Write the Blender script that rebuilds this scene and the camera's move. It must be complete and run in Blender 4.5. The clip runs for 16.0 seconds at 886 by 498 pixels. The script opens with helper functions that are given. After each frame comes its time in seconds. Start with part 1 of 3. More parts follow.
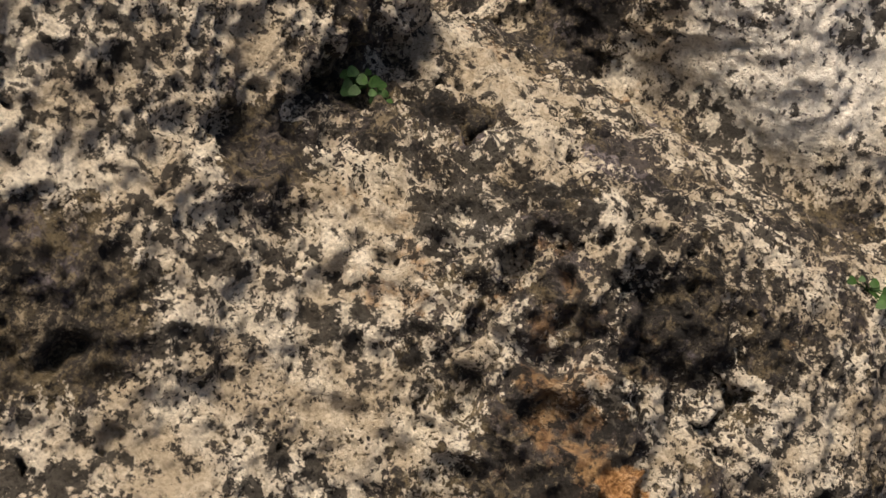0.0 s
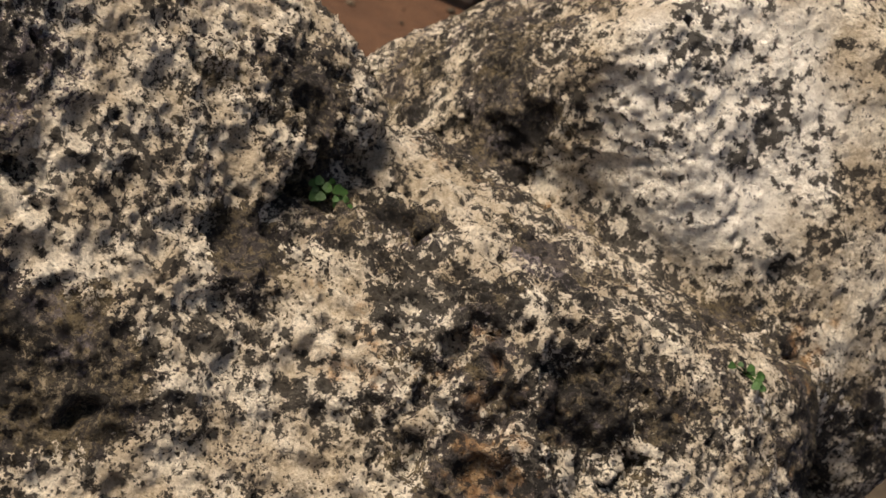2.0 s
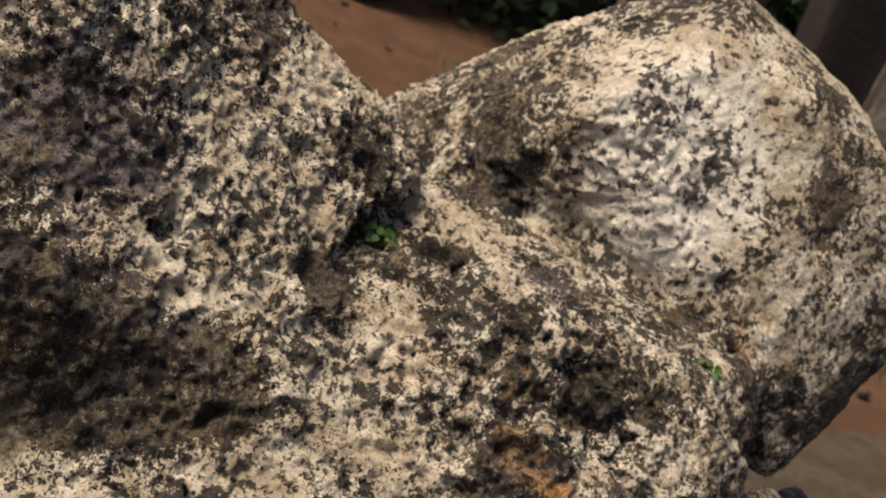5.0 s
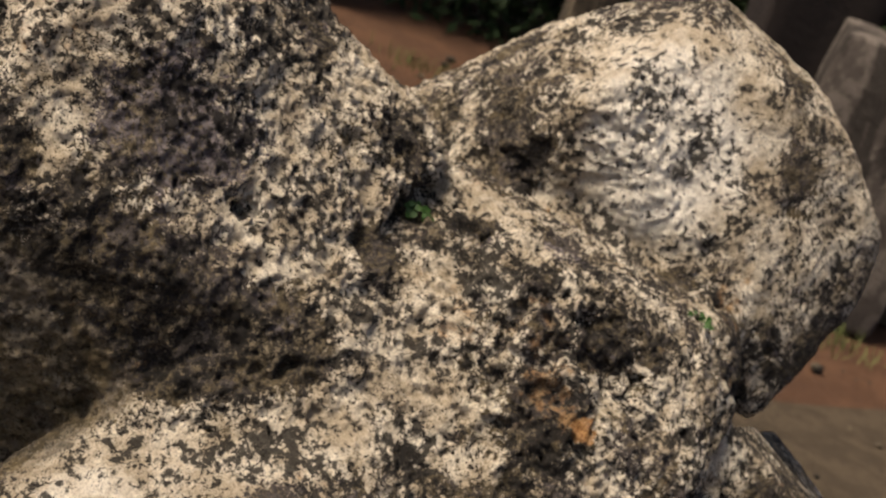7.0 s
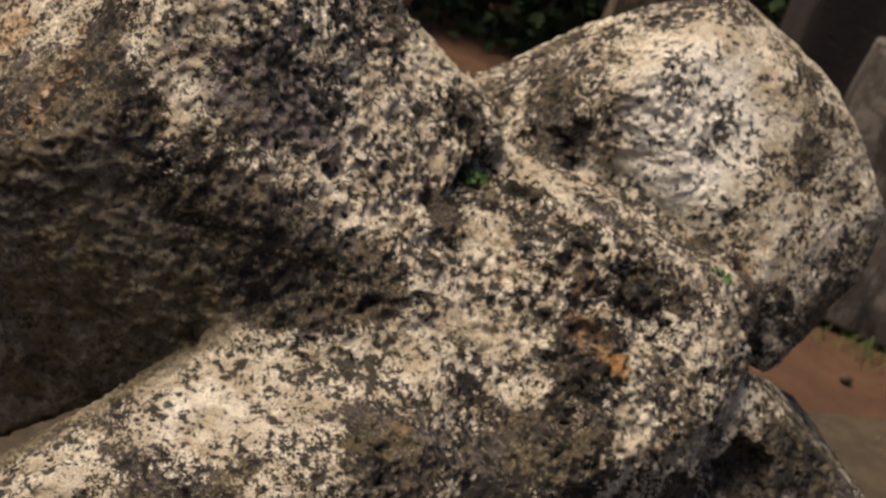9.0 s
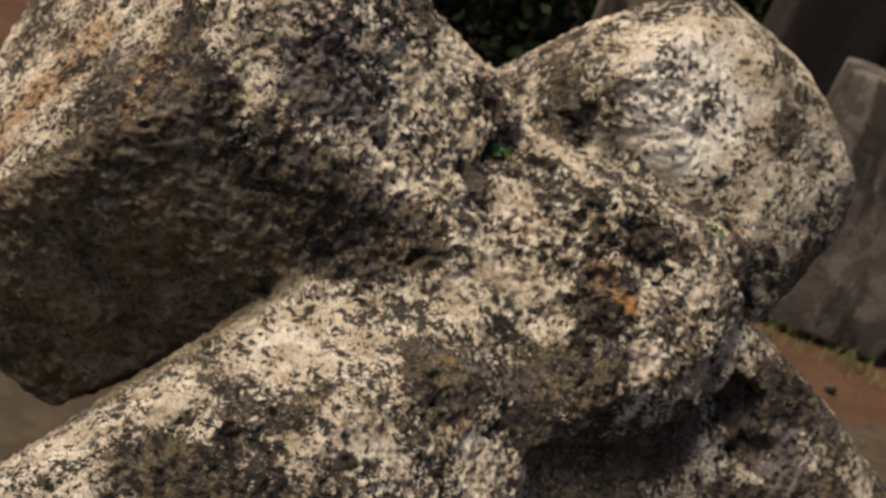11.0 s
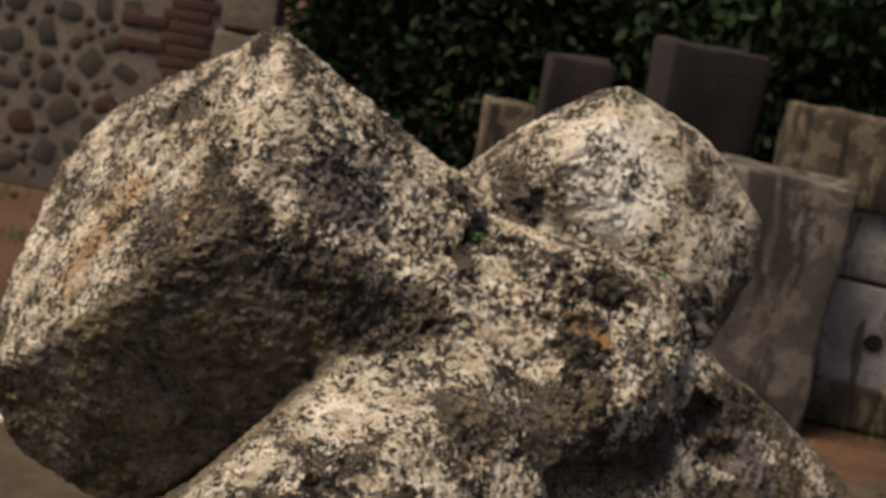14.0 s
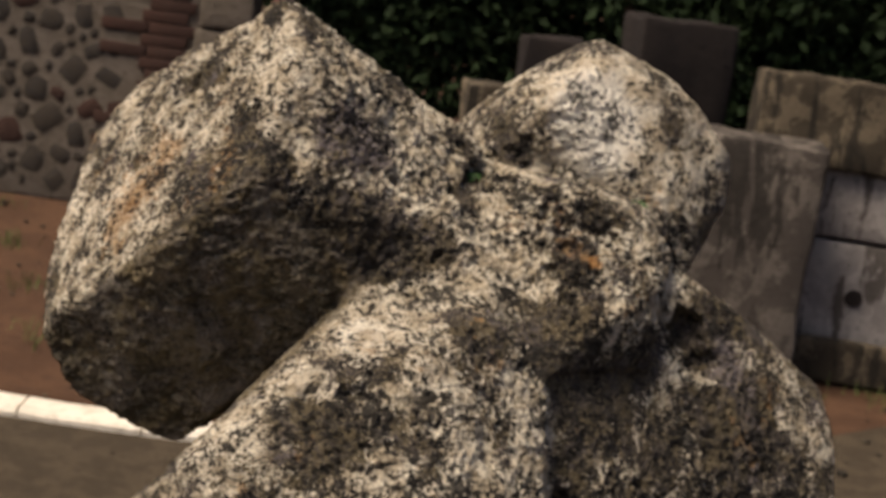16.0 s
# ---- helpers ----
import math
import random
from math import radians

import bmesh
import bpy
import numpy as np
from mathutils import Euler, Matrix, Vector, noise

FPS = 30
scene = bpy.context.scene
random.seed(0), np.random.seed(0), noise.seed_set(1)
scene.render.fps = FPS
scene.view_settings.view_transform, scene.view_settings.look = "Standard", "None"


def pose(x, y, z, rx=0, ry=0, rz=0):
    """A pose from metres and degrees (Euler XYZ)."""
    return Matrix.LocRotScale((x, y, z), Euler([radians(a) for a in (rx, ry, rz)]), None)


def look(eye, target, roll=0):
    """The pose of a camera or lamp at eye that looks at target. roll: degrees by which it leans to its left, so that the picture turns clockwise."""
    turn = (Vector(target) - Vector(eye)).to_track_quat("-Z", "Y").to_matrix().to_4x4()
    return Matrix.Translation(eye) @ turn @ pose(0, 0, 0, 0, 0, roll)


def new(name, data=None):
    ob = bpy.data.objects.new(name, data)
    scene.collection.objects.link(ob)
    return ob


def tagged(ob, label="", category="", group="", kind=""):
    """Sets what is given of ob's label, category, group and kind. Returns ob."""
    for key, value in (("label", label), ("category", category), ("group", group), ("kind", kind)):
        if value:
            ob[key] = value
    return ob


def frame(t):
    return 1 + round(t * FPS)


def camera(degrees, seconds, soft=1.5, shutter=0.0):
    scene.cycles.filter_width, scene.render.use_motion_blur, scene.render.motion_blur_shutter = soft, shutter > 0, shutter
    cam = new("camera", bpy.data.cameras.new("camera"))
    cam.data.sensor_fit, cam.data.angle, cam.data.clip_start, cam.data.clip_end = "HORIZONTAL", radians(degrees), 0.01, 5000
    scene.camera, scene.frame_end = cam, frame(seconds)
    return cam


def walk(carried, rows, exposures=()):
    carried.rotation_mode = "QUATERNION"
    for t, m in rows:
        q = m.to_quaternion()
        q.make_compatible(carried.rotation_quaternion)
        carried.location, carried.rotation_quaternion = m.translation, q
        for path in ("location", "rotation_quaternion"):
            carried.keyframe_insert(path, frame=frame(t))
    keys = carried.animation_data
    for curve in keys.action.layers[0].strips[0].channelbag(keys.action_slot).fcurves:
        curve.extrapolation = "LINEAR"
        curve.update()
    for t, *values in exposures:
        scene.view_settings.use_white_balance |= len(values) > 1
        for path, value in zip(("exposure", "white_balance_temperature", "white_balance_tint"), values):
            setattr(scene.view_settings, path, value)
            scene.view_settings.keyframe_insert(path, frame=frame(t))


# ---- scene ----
# ---- camera ----
cam = camera(34.6, 16.0, soft=1.5)
cam.data.dof.use_dof = True
cam.data.dof.focus_distance = 0.50
cam.data.dof.aperture_fstop = 29.0
walk(cam, [
    (0.0, pose(0.1558, 1.0923, 1.6742, 62.603, -17.198, 19.745)),
    (0.5, pose(0.1555, 1.0733, 1.6816, 63.028, -17.702, 19.533)),
    (1.0, pose(0.1572, 1.0534, 1.6934, 63.793, -18.173, 19.006)),
    (1.5, pose(0.1588, 1.0323, 1.7066, 64.834, -18.992, 18.233)),
    (2.0, pose(0.1589, 1.0100, 1.7189, 65.841, -19.748, 17.484)),
    (2.5, pose(0.1578, 0.9860, 1.7279, 66.524, -20.261, 17.115)),
    (3.0, pose(0.1550, 0.9614, 1.7336, 67.146, -20.343, 16.236)),
    (5.5, pose(0.0912, 0.8255, 1.7839, 66.893, -20.496, 11.516)),
    (6.0, pose(0.0833, 0.7948, 1.7894, 67.214, -20.452, 10.722)),
    (6.5, pose(0.0771, 0.7636, 1.7912, 67.556, -20.109, 10.116)),
    (7.0, pose(0.0714, 0.7324, 1.7925, 67.453, -19.726, 9.793)),
    (7.5, pose(0.0741, 0.6978, 1.7965, 67.748, -19.379, 10.134)),
    (8.0, pose(0.0781, 0.6622, 1.7965, 67.536, -19.374, 10.101)),
    (8.5, pose(0.0780, 0.6262, 1.7976, 67.371, -19.656, 11.054)),
    (9.0, pose(0.0766, 0.5884, 1.8004, 67.814, -19.690, 11.285)),
    (11.5, pose(0.0634, 0.3770, 1.7824, 70.886, -17.474, 8.621)),
    (12.0, pose(0.0514, 0.3317, 1.7770, 72.151, -16.691, 6.996)),
    (12.5, pose(0.0380, 0.2855, 1.7686, 73.657, -15.245, 6.062)),
    (13.0, pose(0.0263, 0.2456, 1.7678, 75.210, -14.253, 4.661)),
    (13.5, pose(0.0185, 0.2071, 1.7686, 76.530, -12.638, 3.400)),
    (14.0, pose(0.0108, 0.1703, 1.7654, 77.933, -10.750, 3.021)),
    (14.5, pose(0.0034, 0.1272, 1.7592, 78.624, -9.414, 2.794)),
    (15.0, pose(-0.0006, 0.0864, 1.7531, 78.076, -8.662, 2.490)),
    (15.5, pose(-0.0031, 0.0441, 1.7484, 78.028, -8.441, 2.063)),
    (16.0, pose(0.0000, 0.0001, 1.7402, 77.874, -7.818, 1.678)),
], exposures=[(0.0, 0.58), (16.0, 0.18)])

# ---- light ----
SUN_DIR = Vector((-0.45, -0.24, 0.86)).normalized()
world = bpy.data.worlds.new("sky")
scene.world = world
world.use_nodes = True
wn, wl = world.node_tree.nodes, world.node_tree.links
sky = wn.new("ShaderNodeTexSky")
sky.sky_type, sky.sun_disc = "NISHITA", False
sky.sun_elevation = math.asin(SUN_DIR.z)
sky.sun_rotation = math.atan2(SUN_DIR.x, SUN_DIR.y)
sky.dust_density, sky.air_density, sky.ozone_density = 5.0, 0.6, 0.2
wn["Background"].inputs["Strength"].default_value = 0.10
wl.new(sky.outputs["Color"], wn["Background"].inputs["Color"])
sun = new("sun", bpy.data.lights.new("sun", "SUN"))
sun.data.energy, sun.data.angle, sun.data.color = 5.0, radians(26), (1.0, 0.84, 0.67)
sun.matrix_world = look(SUN_DIR * 20, (0, 0, 0))


# ---- materials ----
class Mat:
    """A small wrapper that builds a node material."""

    def __init__(self, name, rough=0.9):
        self.m = bpy.data.materials.new(name)
        self.m.use_nodes = True
        self.n, self.l = self.m.node_tree.nodes, self.m.node_tree.links
        self.b = self.n["Principled BSDF"]
        self.b.inputs["Roughness"].default_value = rough
        self.b.inputs["Specular IOR Level"].default_value = 0.25
        self.co = self.n.new("ShaderNodeTexCoord").outputs["Object"]

    def link(self, a, b):
        self.l.new(a, b)
        return self

    def moved(self, offset, scale=(1, 1, 1)):
        n = self.n.new("ShaderNodeMapping")
        n.inputs["Location"].default_value, n.inputs["Scale"].default_value = offset, scale
        self.l.new(self.co, n.inputs["Vector"])
        return n.outputs["Vector"]

    def noise(self, scale, detail=5.0, rough=0.6, dist=0.0, co=None):
        n = self.n.new("ShaderNodeTexNoise")
        n.inputs["Scale"].default_value, n.inputs["Detail"].default_value = scale, detail
        n.inputs["Roughness"].default_value, n.inputs["Distortion"].default_value = rough, dist
        self.l.new(co or self.co, n.inputs["Vector"])
        return n.outputs["Fac"]

    def warped(self, scale, amount, co=None):
        """Coordinates shaken by noise."""
        n = self.n.new("ShaderNodeTexNoise")
        n.inputs["Scale"].default_value, n.inputs["Detail"].default_value = scale, 4
        self.l.new(co or self.co, n.inputs["Vector"])
        v = self.n.new("ShaderNodeVectorMath")
        v.operation = "MULTIPLY_ADD"
        v.inputs[1].default_value = (amount,) * 3
        self.l.new(n.outputs["Color"], v.inputs[0])
        self.l.new(co or self.co, v.inputs[2])
        return v.outputs["Vector"]

    def cells(self, scale, co=None, feature="F1"):
        n = self.n.new("ShaderNodeTexVoronoi")
        n.feature = feature
        n.inputs["Scale"].default_value = scale
        self.l.new(co or self.co, n.inputs["Vector"])
        return n

    def step(self, fac, lo, hi):
        n = self.n.new("ShaderNodeMapRange")
        n.interpolation_type = "SMOOTHSTEP"
        n.inputs["From Min"].default_value, n.inputs["From Max"].default_value = lo, hi
        self.l.new(fac, n.inputs["Value"])
        return n.outputs["Result"]

    def math(self, op, a, b):
        n = self.n.new("ShaderNodeMath")
        n.operation = op
        for v, i in ((a, n.inputs[0]), (b, n.inputs[1])):
            if isinstance(v, (int, float)):
                i.default_value = v
            else:
                self.l.new(v, i)
        return n.outputs[0]

    def mix(self, fac, a, b):
        n = self.n.new("ShaderNodeMix")
        n.data_type = "RGBA"
        for v, i in ((fac, n.inputs[0]), (a, n.inputs[6]), (b, n.inputs[7])):
            if isinstance(v, tuple):
                i.default_value = (*v, 1)
            elif isinstance(v, (int, float)):
                i.default_value = v
            else:
                self.l.new(v, i)
        return n.outputs[2]

    def bump(self, height, strength, distance):
        n = self.n.new("ShaderNodeBump")
        n.inputs["Strength"].default_value, n.inputs["Distance"].default_value = strength, distance
        self.l.new(height, n.inputs["Height"])
        self.l.new(n.outputs[0], self.b.inputs["Normal"])

    def done(self, colour):
        if isinstance(colour, tuple):
            self.b.inputs["Base Color"].default_value = (*colour, 1)
        else:
            self.l.new(colour, self.b.inputs["Base Color"])
        return self.m


# where the crust is thick (+), or worn away or painted darker for shade (-): middle, radius, amount, in the frame of
# the cross head
CRUST_THICK = [
    ((-0.166, -0.079, 0.181), 0.050, 0.14),
    ((-0.037, -0.037, 0.076), 0.035, 0.15),
    ((0.009, -0.029, 0.024), 0.032, 0.2),
    ((0.051, 0.010, 0.043), 0.033, 0.12),
    ((-0.079, -0.127, -0.081), 0.048, 0.28),
    ((-0.031, -0.066, -0.045), 0.038, 0.18),
    ((-0.140, -0.170, -0.116), 0.029, 0.2),
    ((-0.199, -0.196, -0.155), 0.023, 0.15),
    ((-0.013, -0.168, -0.132), 0.023, 0.2),
    ((0.092, -0.105, -0.193), 0.031, 0.1),
    ((0.182, 0.163, 0.159), 0.081, 0.38),
    ((0.244, 0.180, 0.094), 0.045, 0.1),
    ((0.251, 0.097, -0.006), 0.021, 0.15),
    ((-0.333, -0.016, 0.048), 0.060, 0.09),
    ((0.407, 0.162, -0.184), 0.038, 0.1),
]
CRUST_NEAR = [
    ((0.060, 0.009, 0.034), 0.022, 0.2),
    ((0.094, 0.015, 0.050), 0.012, 0.3),
    ((0.058, -0.011, 0.003), 0.023, 0.15),
    ((0.133, 0.026, 0.059), 0.010, 0.15),
    ((0.014, -0.049, -0.033), 0.029, 0.3),
    ((0.207, 0.041, 0.001), 0.021, 0.12),
    ((-0.033, -0.036, 0.069), 0.023, 0.25),
    ((0.004, 0.017, 0.080), 0.012, 0.3),
    ((0.172, 0.154, 0.113), 0.038, 0.28),
]
# worn crust, with shade painted in at the recess, spur and knob's right
CRUST_WORN_SHADE = [
    ((0.175, 0.055, 0.015), 0.035, -0.16),
    ((0.245, 0.120, 0.020), 0.040, -0.12),
    ((0.36, 0.15, -0.24), 0.13, -0.13),
    ((0.20, 0.02, -0.20), 0.09, -0.10),
    ((-0.076, -0.074, 0.006), 0.056, -0.2),
    ((-0.008, -0.044, -0.005), 0.038, -0.2),
    ((-0.125, -0.101, 0.051), 0.037, -0.1),
    ((-0.093, -0.074, 0.108), 0.038, -0.12),
    ((-0.167, -0.120, 0.077), 0.030, -0.2),
    ((0.037, -0.097, -0.089), 0.037, -0.25),
    ((-0.113, -0.228, -0.176), 0.051, -0.18),
    ((-0.043, -0.200, -0.165), 0.029, -0.1),
    ((0.125, -0.038, -0.104), 0.051, -0.22),
    ((0.158, -0.000, -0.166), 0.060, -0.25),
    ((0.224, 0.045, -0.122), 0.041, -0.2),
    ((0.289, 0.133, -0.103), 0.044, -0.25),
    ((0.329, 0.105, -0.204), 0.058, -0.22),
    ((0.077, 0.168, 0.113), 0.033, -0.15),
    ((0.308, 0.219, 0.035), 0.038, -0.15),
    ((0.128, -0.005, -0.011), 0.033, -0.1),
]
# bare patches; the shade of cave, scoop and recess is painted in
CRUST_BARE_SHADE = [
    ((0.021, 0.013, 0.057), 0.018, -0.22),
    ((-0.013, -0.047, 0.008), 0.032, -0.22),
    ((0.127, 0.017, 0.029), 0.018, -0.13),
    ((0.163, 0.027, 0.030), 0.022, -0.22),
    ((0.130, -0.001, -0.007), 0.017, -0.12),
    ((0.072, 0.060, 0.070), 0.019, -0.22),
    ((0.112, 0.162, 0.107), 0.038, -0.05),
    ((0.026, 0.058, 0.072), 0.015, -0.2),
]
CRUST_ZONES = CRUST_THICK + CRUST_NEAR + CRUST_WORN_SHADE + CRUST_BARE_SHADE
BRIGHT_ZONES = [
    ((0.182, 0.159, 0.152), 0.081, 0.65),
    ((-0.079, -0.127, -0.081), 0.042, 0.45),
    ((-0.140, -0.170, -0.116), 0.023, 0.35),
    ((-0.167, -0.075, 0.187), 0.038, 0.4),
    ((-0.013, -0.168, -0.132), 0.020, 0.4),
    ((0.009, -0.029, 0.024), 0.026, 0.3),
    ((0.092, -0.105, -0.193), 0.028, 0.35),
    ((0.097, 0.015, 0.047), 0.010, 0.4),
]
OCHRE_ZONES = [
    ((-0.316, -0.009, 0.066), 0.073, 0.2),
    ((-0.339, -0.041, 0.012), 0.039, 0.18),
    ((-0.152, -0.100, 0.140), 0.025, 0.18),
    ((0.128, -0.006, -0.017), 0.029, 0.1),
    ((-0.002, -0.148, -0.107), 0.030, 0.12),
    ((0.152, -0.004, -0.012), 0.008, 0.12),
    ((0.131, 0.004, 0.007), 0.012, 0.1),
    ((0.118, 0.166, 0.101), 0.026, 0.12),
]
VIOLET_ZONES = [
    ((0.20, 0.20, 0.17), 0.12, -0.2),
    ((-0.093, -0.070, 0.114), 0.044, 0.25),
    ((-0.054, -0.044, 0.099), 0.032, 0.2),
    ((0.334, 0.128, -0.135), 0.036, 0.2),
    ((0.093, -0.088, -0.168), 0.037, 0.1),
    ((0.082, 0.044, 0.072), 0.012, 0.2),
    ((0.124, 0.058, 0.074), 0.011, 0.2),
    ((0.122, 0.167, 0.083), 0.031, 0.1),
    ((-0.076, -0.074, 0.006), 0.050, -0.2),
    ((0.157, -0.018, -0.105), 0.052, -0.2),
    ((0.128, -0.011, -0.023), 0.033, -0.2),
]


def tan_tone(m):
    return m.noise(28, 4, 0.6, co=m.moved((6, 6, 3)))


def lichen_stone():
    m = Mat("lichen_limestone", 0.95)

    def zones(rows):
        total = None
        for mid, radius, amount in rows:
            d = m.n.new("ShaderNodeVectorMath")
            d.operation = "DISTANCE"
            d.inputs[1].default_value = mid
            m.l.new(m.co, d.inputs[0])
            z = m.math("MULTIPLY", m.step(d.outputs["Value"], radius * 1.3, radius * 0.45), amount)
            total = z if total is None else m.math("ADD", total, z)
        return total

    # open pores of one to three millimetres, ragged, in swarms
    where = m.step(m.noise(34, 4, 0.6, co=m.moved((3, 3, 7))), 0.40, 0.60)
    ragged = m.warped(420, 0.0035)
    pore = m.math("MULTIPLY", m.step(m.cells(230, ragged).outputs["Distance"], 0.36, 0.22), where)
    pore = m.math("MAXIMUM", pore, m.math("MULTIPLY", m.step(m.cells(520, m.warped(900, 0.0016)).outputs["Distance"], 0.34, 0.20), 0.8))
    coarse = m.noise(16, 4, 0.6, 0.5, co=m.moved((7, 2, 5)))
    mid = m.noise(62, 7, 0.66, 0.5)
    fine = m.noise(230, 6, 0.72, 0.3)
    grit = m.noise(700, 4, 0.7)
    dark = m.mix(m.step(m.noise(26, 5, 0.65), 0.40, 0.60), (0.030, 0.025, 0.020), (0.085, 0.072, 0.068))
    olive = m.noise(45, 6, 0.7, co=m.moved((3, 1, 2)))
    dark = m.mix(m.step(olive, 0.47, 0.62), dark, (0.125, 0.098, 0.055))
    violet = m.step(m.math("ADD", m.noise(30, 5, 0.65, co=m.moved((9, 3, 3))), zones(VIOLET_ZONES)), 0.58, 0.68)
    dark = m.mix(violet, dark, m.mix(m.step(fine, 0.4, 0.6), (0.13, 0.11, 0.115), (0.24, 0.21, 0.215)))
    grain = m.noise(340, 4, 0.65, 0.4, co=m.moved((8, 5, 2)))
    dark = m.mix(m.math("MULTIPLY", m.step(grain, 0.50, 0.60), m.step(olive, 0.36, 0.5)), dark, m.mix(m.step(tan_tone(m), 0.4, 0.6), (0.16, 0.125, 0.07), (0.27, 0.22, 0.145)))
    dark = m.mix(m.math("MULTIPLY", m.step(m.noise(480, 5, 0.7, co=m.moved((2, 4, 6))), 0.54, 0.64), 0.6), dark, (0.23, 0.195, 0.135))
    dark = m.mix(m.math("MULTIPLY", m.step(grit, 0.48, 0.38), 0.7), dark, (0.022, 0.019, 0.015))
    # algae-brown underside of the block, its shade put into the colour too: the wedge between its three lower edges
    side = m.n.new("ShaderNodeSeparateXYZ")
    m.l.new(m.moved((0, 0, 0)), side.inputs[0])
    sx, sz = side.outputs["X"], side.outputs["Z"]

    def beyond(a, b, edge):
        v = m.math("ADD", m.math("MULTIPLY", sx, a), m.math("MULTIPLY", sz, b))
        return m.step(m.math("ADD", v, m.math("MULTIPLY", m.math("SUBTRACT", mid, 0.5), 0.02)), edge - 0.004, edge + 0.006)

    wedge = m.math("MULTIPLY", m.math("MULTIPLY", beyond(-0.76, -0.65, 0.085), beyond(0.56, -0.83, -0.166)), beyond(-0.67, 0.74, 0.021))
    # olive scoop under the lit face of the block, with the overhang's shade painted in
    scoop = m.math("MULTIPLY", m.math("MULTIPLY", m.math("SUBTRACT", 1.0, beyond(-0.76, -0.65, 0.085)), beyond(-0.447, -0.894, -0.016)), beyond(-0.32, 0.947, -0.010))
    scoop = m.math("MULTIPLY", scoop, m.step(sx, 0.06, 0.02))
    # cream crust in broad patches, broken up by gaps down to grit size
    cover = m.math("ADD", m.math("MULTIPLY", coarse, 1.6), m.math("ADD", m.math("MULTIPLY", mid, 1.0), m.math("ADD", m.math("MULTIPLY", fine, 0.9), m.math("MULTIPLY", grit, 0.35))))
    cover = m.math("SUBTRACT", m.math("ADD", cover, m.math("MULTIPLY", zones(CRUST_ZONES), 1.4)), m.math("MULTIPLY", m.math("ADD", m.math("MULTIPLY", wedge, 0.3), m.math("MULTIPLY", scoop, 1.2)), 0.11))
    cover = m.math("SUBTRACT", cover, m.math("MULTIPLY", m.step(grain, 0.46, 0.38), 0.16))
    tone = m.noise(40, 5, 0.65, co=m.moved((1, 9, 4)))
    crust_colour = m.mix(m.step(tone, 0.38, 0.64), (0.53, 0.443, 0.318), (0.88, 0.80, 0.65))
    crust_colour = m.mix(m.step(grit, 0.56, 0.40), crust_colour, m.mix(0.42, crust_colour, (0.19, 0.15, 0.09)))
    bright = m.step(m.math("ADD", zones(BRIGHT_ZONES), m.math("MULTIPLY", tone, 0.6)), 0.62, 0.95)
    crust_colour = m.mix(bright, crust_colour, m.mix(m.step(grit, 0.36, 0.5), (0.68, 0.61, 0.50), (0.94, 0.885, 0.77)))
    cover = m.math("SUBTRACT", cover, m.math("MULTIPLY", pore, 0.3))
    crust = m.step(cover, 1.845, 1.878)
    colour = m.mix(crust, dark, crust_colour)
    ochre = m.step(m.math("ADD", m.math("ADD", m.noise(12, 4, 0.6, co=m.moved((4, 4, 9))), m.math("MULTIPLY", m.noise(110, 5, 0.65, co=m.moved((2, 8, 1))), 0.6)), m.math("ADD", zones(OCHRE_ZONES), m.math("MULTIPLY", wedge, 0.03))), 0.93, 1.06)
    colour = m.mix(m.math("MULTIPLY", ochre, 0.62), colour, m.mix(m.step(fine, 0.4, 0.62), (0.24, 0.12, 0.045), (0.56, 0.34, 0.15)))
    # underside colour: algae tones, set darker for the shade below the block
    algae_shade = m.mix(m.step(m.noise(20, 5, 0.65, 0.6, co=m.moved((5, 5, 5))), 0.42, 0.6), (0.20, 0.155, 0.08), (0.26, 0.225, 0.185))
    algae_shade = m.mix(m.step(m.noise(120, 6, 0.72, co=m.moved((5, 1, 5))), 0.52, 0.62), algae_shade, (0.045, 0.036, 0.024))
    algae_shade = m.mix(m.math("MULTIPLY", m.step(m.noise(13, 5, 0.65, 0.8, co=m.moved((8, 2, 1))), 0.50, 0.60), 0.8), algae_shade, (0.05, 0.040, 0.022))
    colour = m.mix(m.math("MULTIPLY", wedge, 0.8), colour, algae_shade)
    # black film in speckles
    black = m.step(m.math("ADD", m.noise(150, 6, 0.72, co=m.moved((6, 1, 8))), m.math("MULTIPLY", m.noise(24, 4, 0.6, co=m.moved((2, 2, 2))), 0.6)), 0.82, 0.865)
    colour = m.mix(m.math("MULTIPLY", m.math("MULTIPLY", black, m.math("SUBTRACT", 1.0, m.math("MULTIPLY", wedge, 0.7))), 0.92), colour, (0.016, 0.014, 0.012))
    flecks = m.math("MULTIPLY", m.step(m.noise(400, 3, 0.6, 0.6, co=m.moved((1, 7, 7))), 0.60, 0.64), m.step(m.noise(32, 3, 0.6, co=m.moved((5, 2, 9))), 0.42, 0.56))
    colour = m.mix(m.math("MULTIPLY", flecks, 0.9), colour, (0.018, 0.015, 0.012))
    rust = m.step(m.math("ADD", m.math("MULTIPLY", m.noise(130, 4, 0.6), 0.6), zones([((0.160, -0.001, -0.014), 0.011, 0.5)])), 0.62, 0.72)
    colour = m.mix(m.math("MULTIPLY", rust, 0.85), colour, m.mix(m.step(grit, 0.4, 0.6), (0.30, 0.14, 0.045), (0.60, 0.33, 0.13)))
    height = m.math("ADD", m.math("SUBTRACT", m.math("MULTIPLY", m.noise(260, 9, 0.8), 0.8), m.math("MULTIPLY", pore, 0.35)), m.math("ADD", m.math("MULTIPLY", crust, 0.25), m.math("MULTIPLY", mid, 0.5)))
    m.bump(height, 1.0, 0.0070)
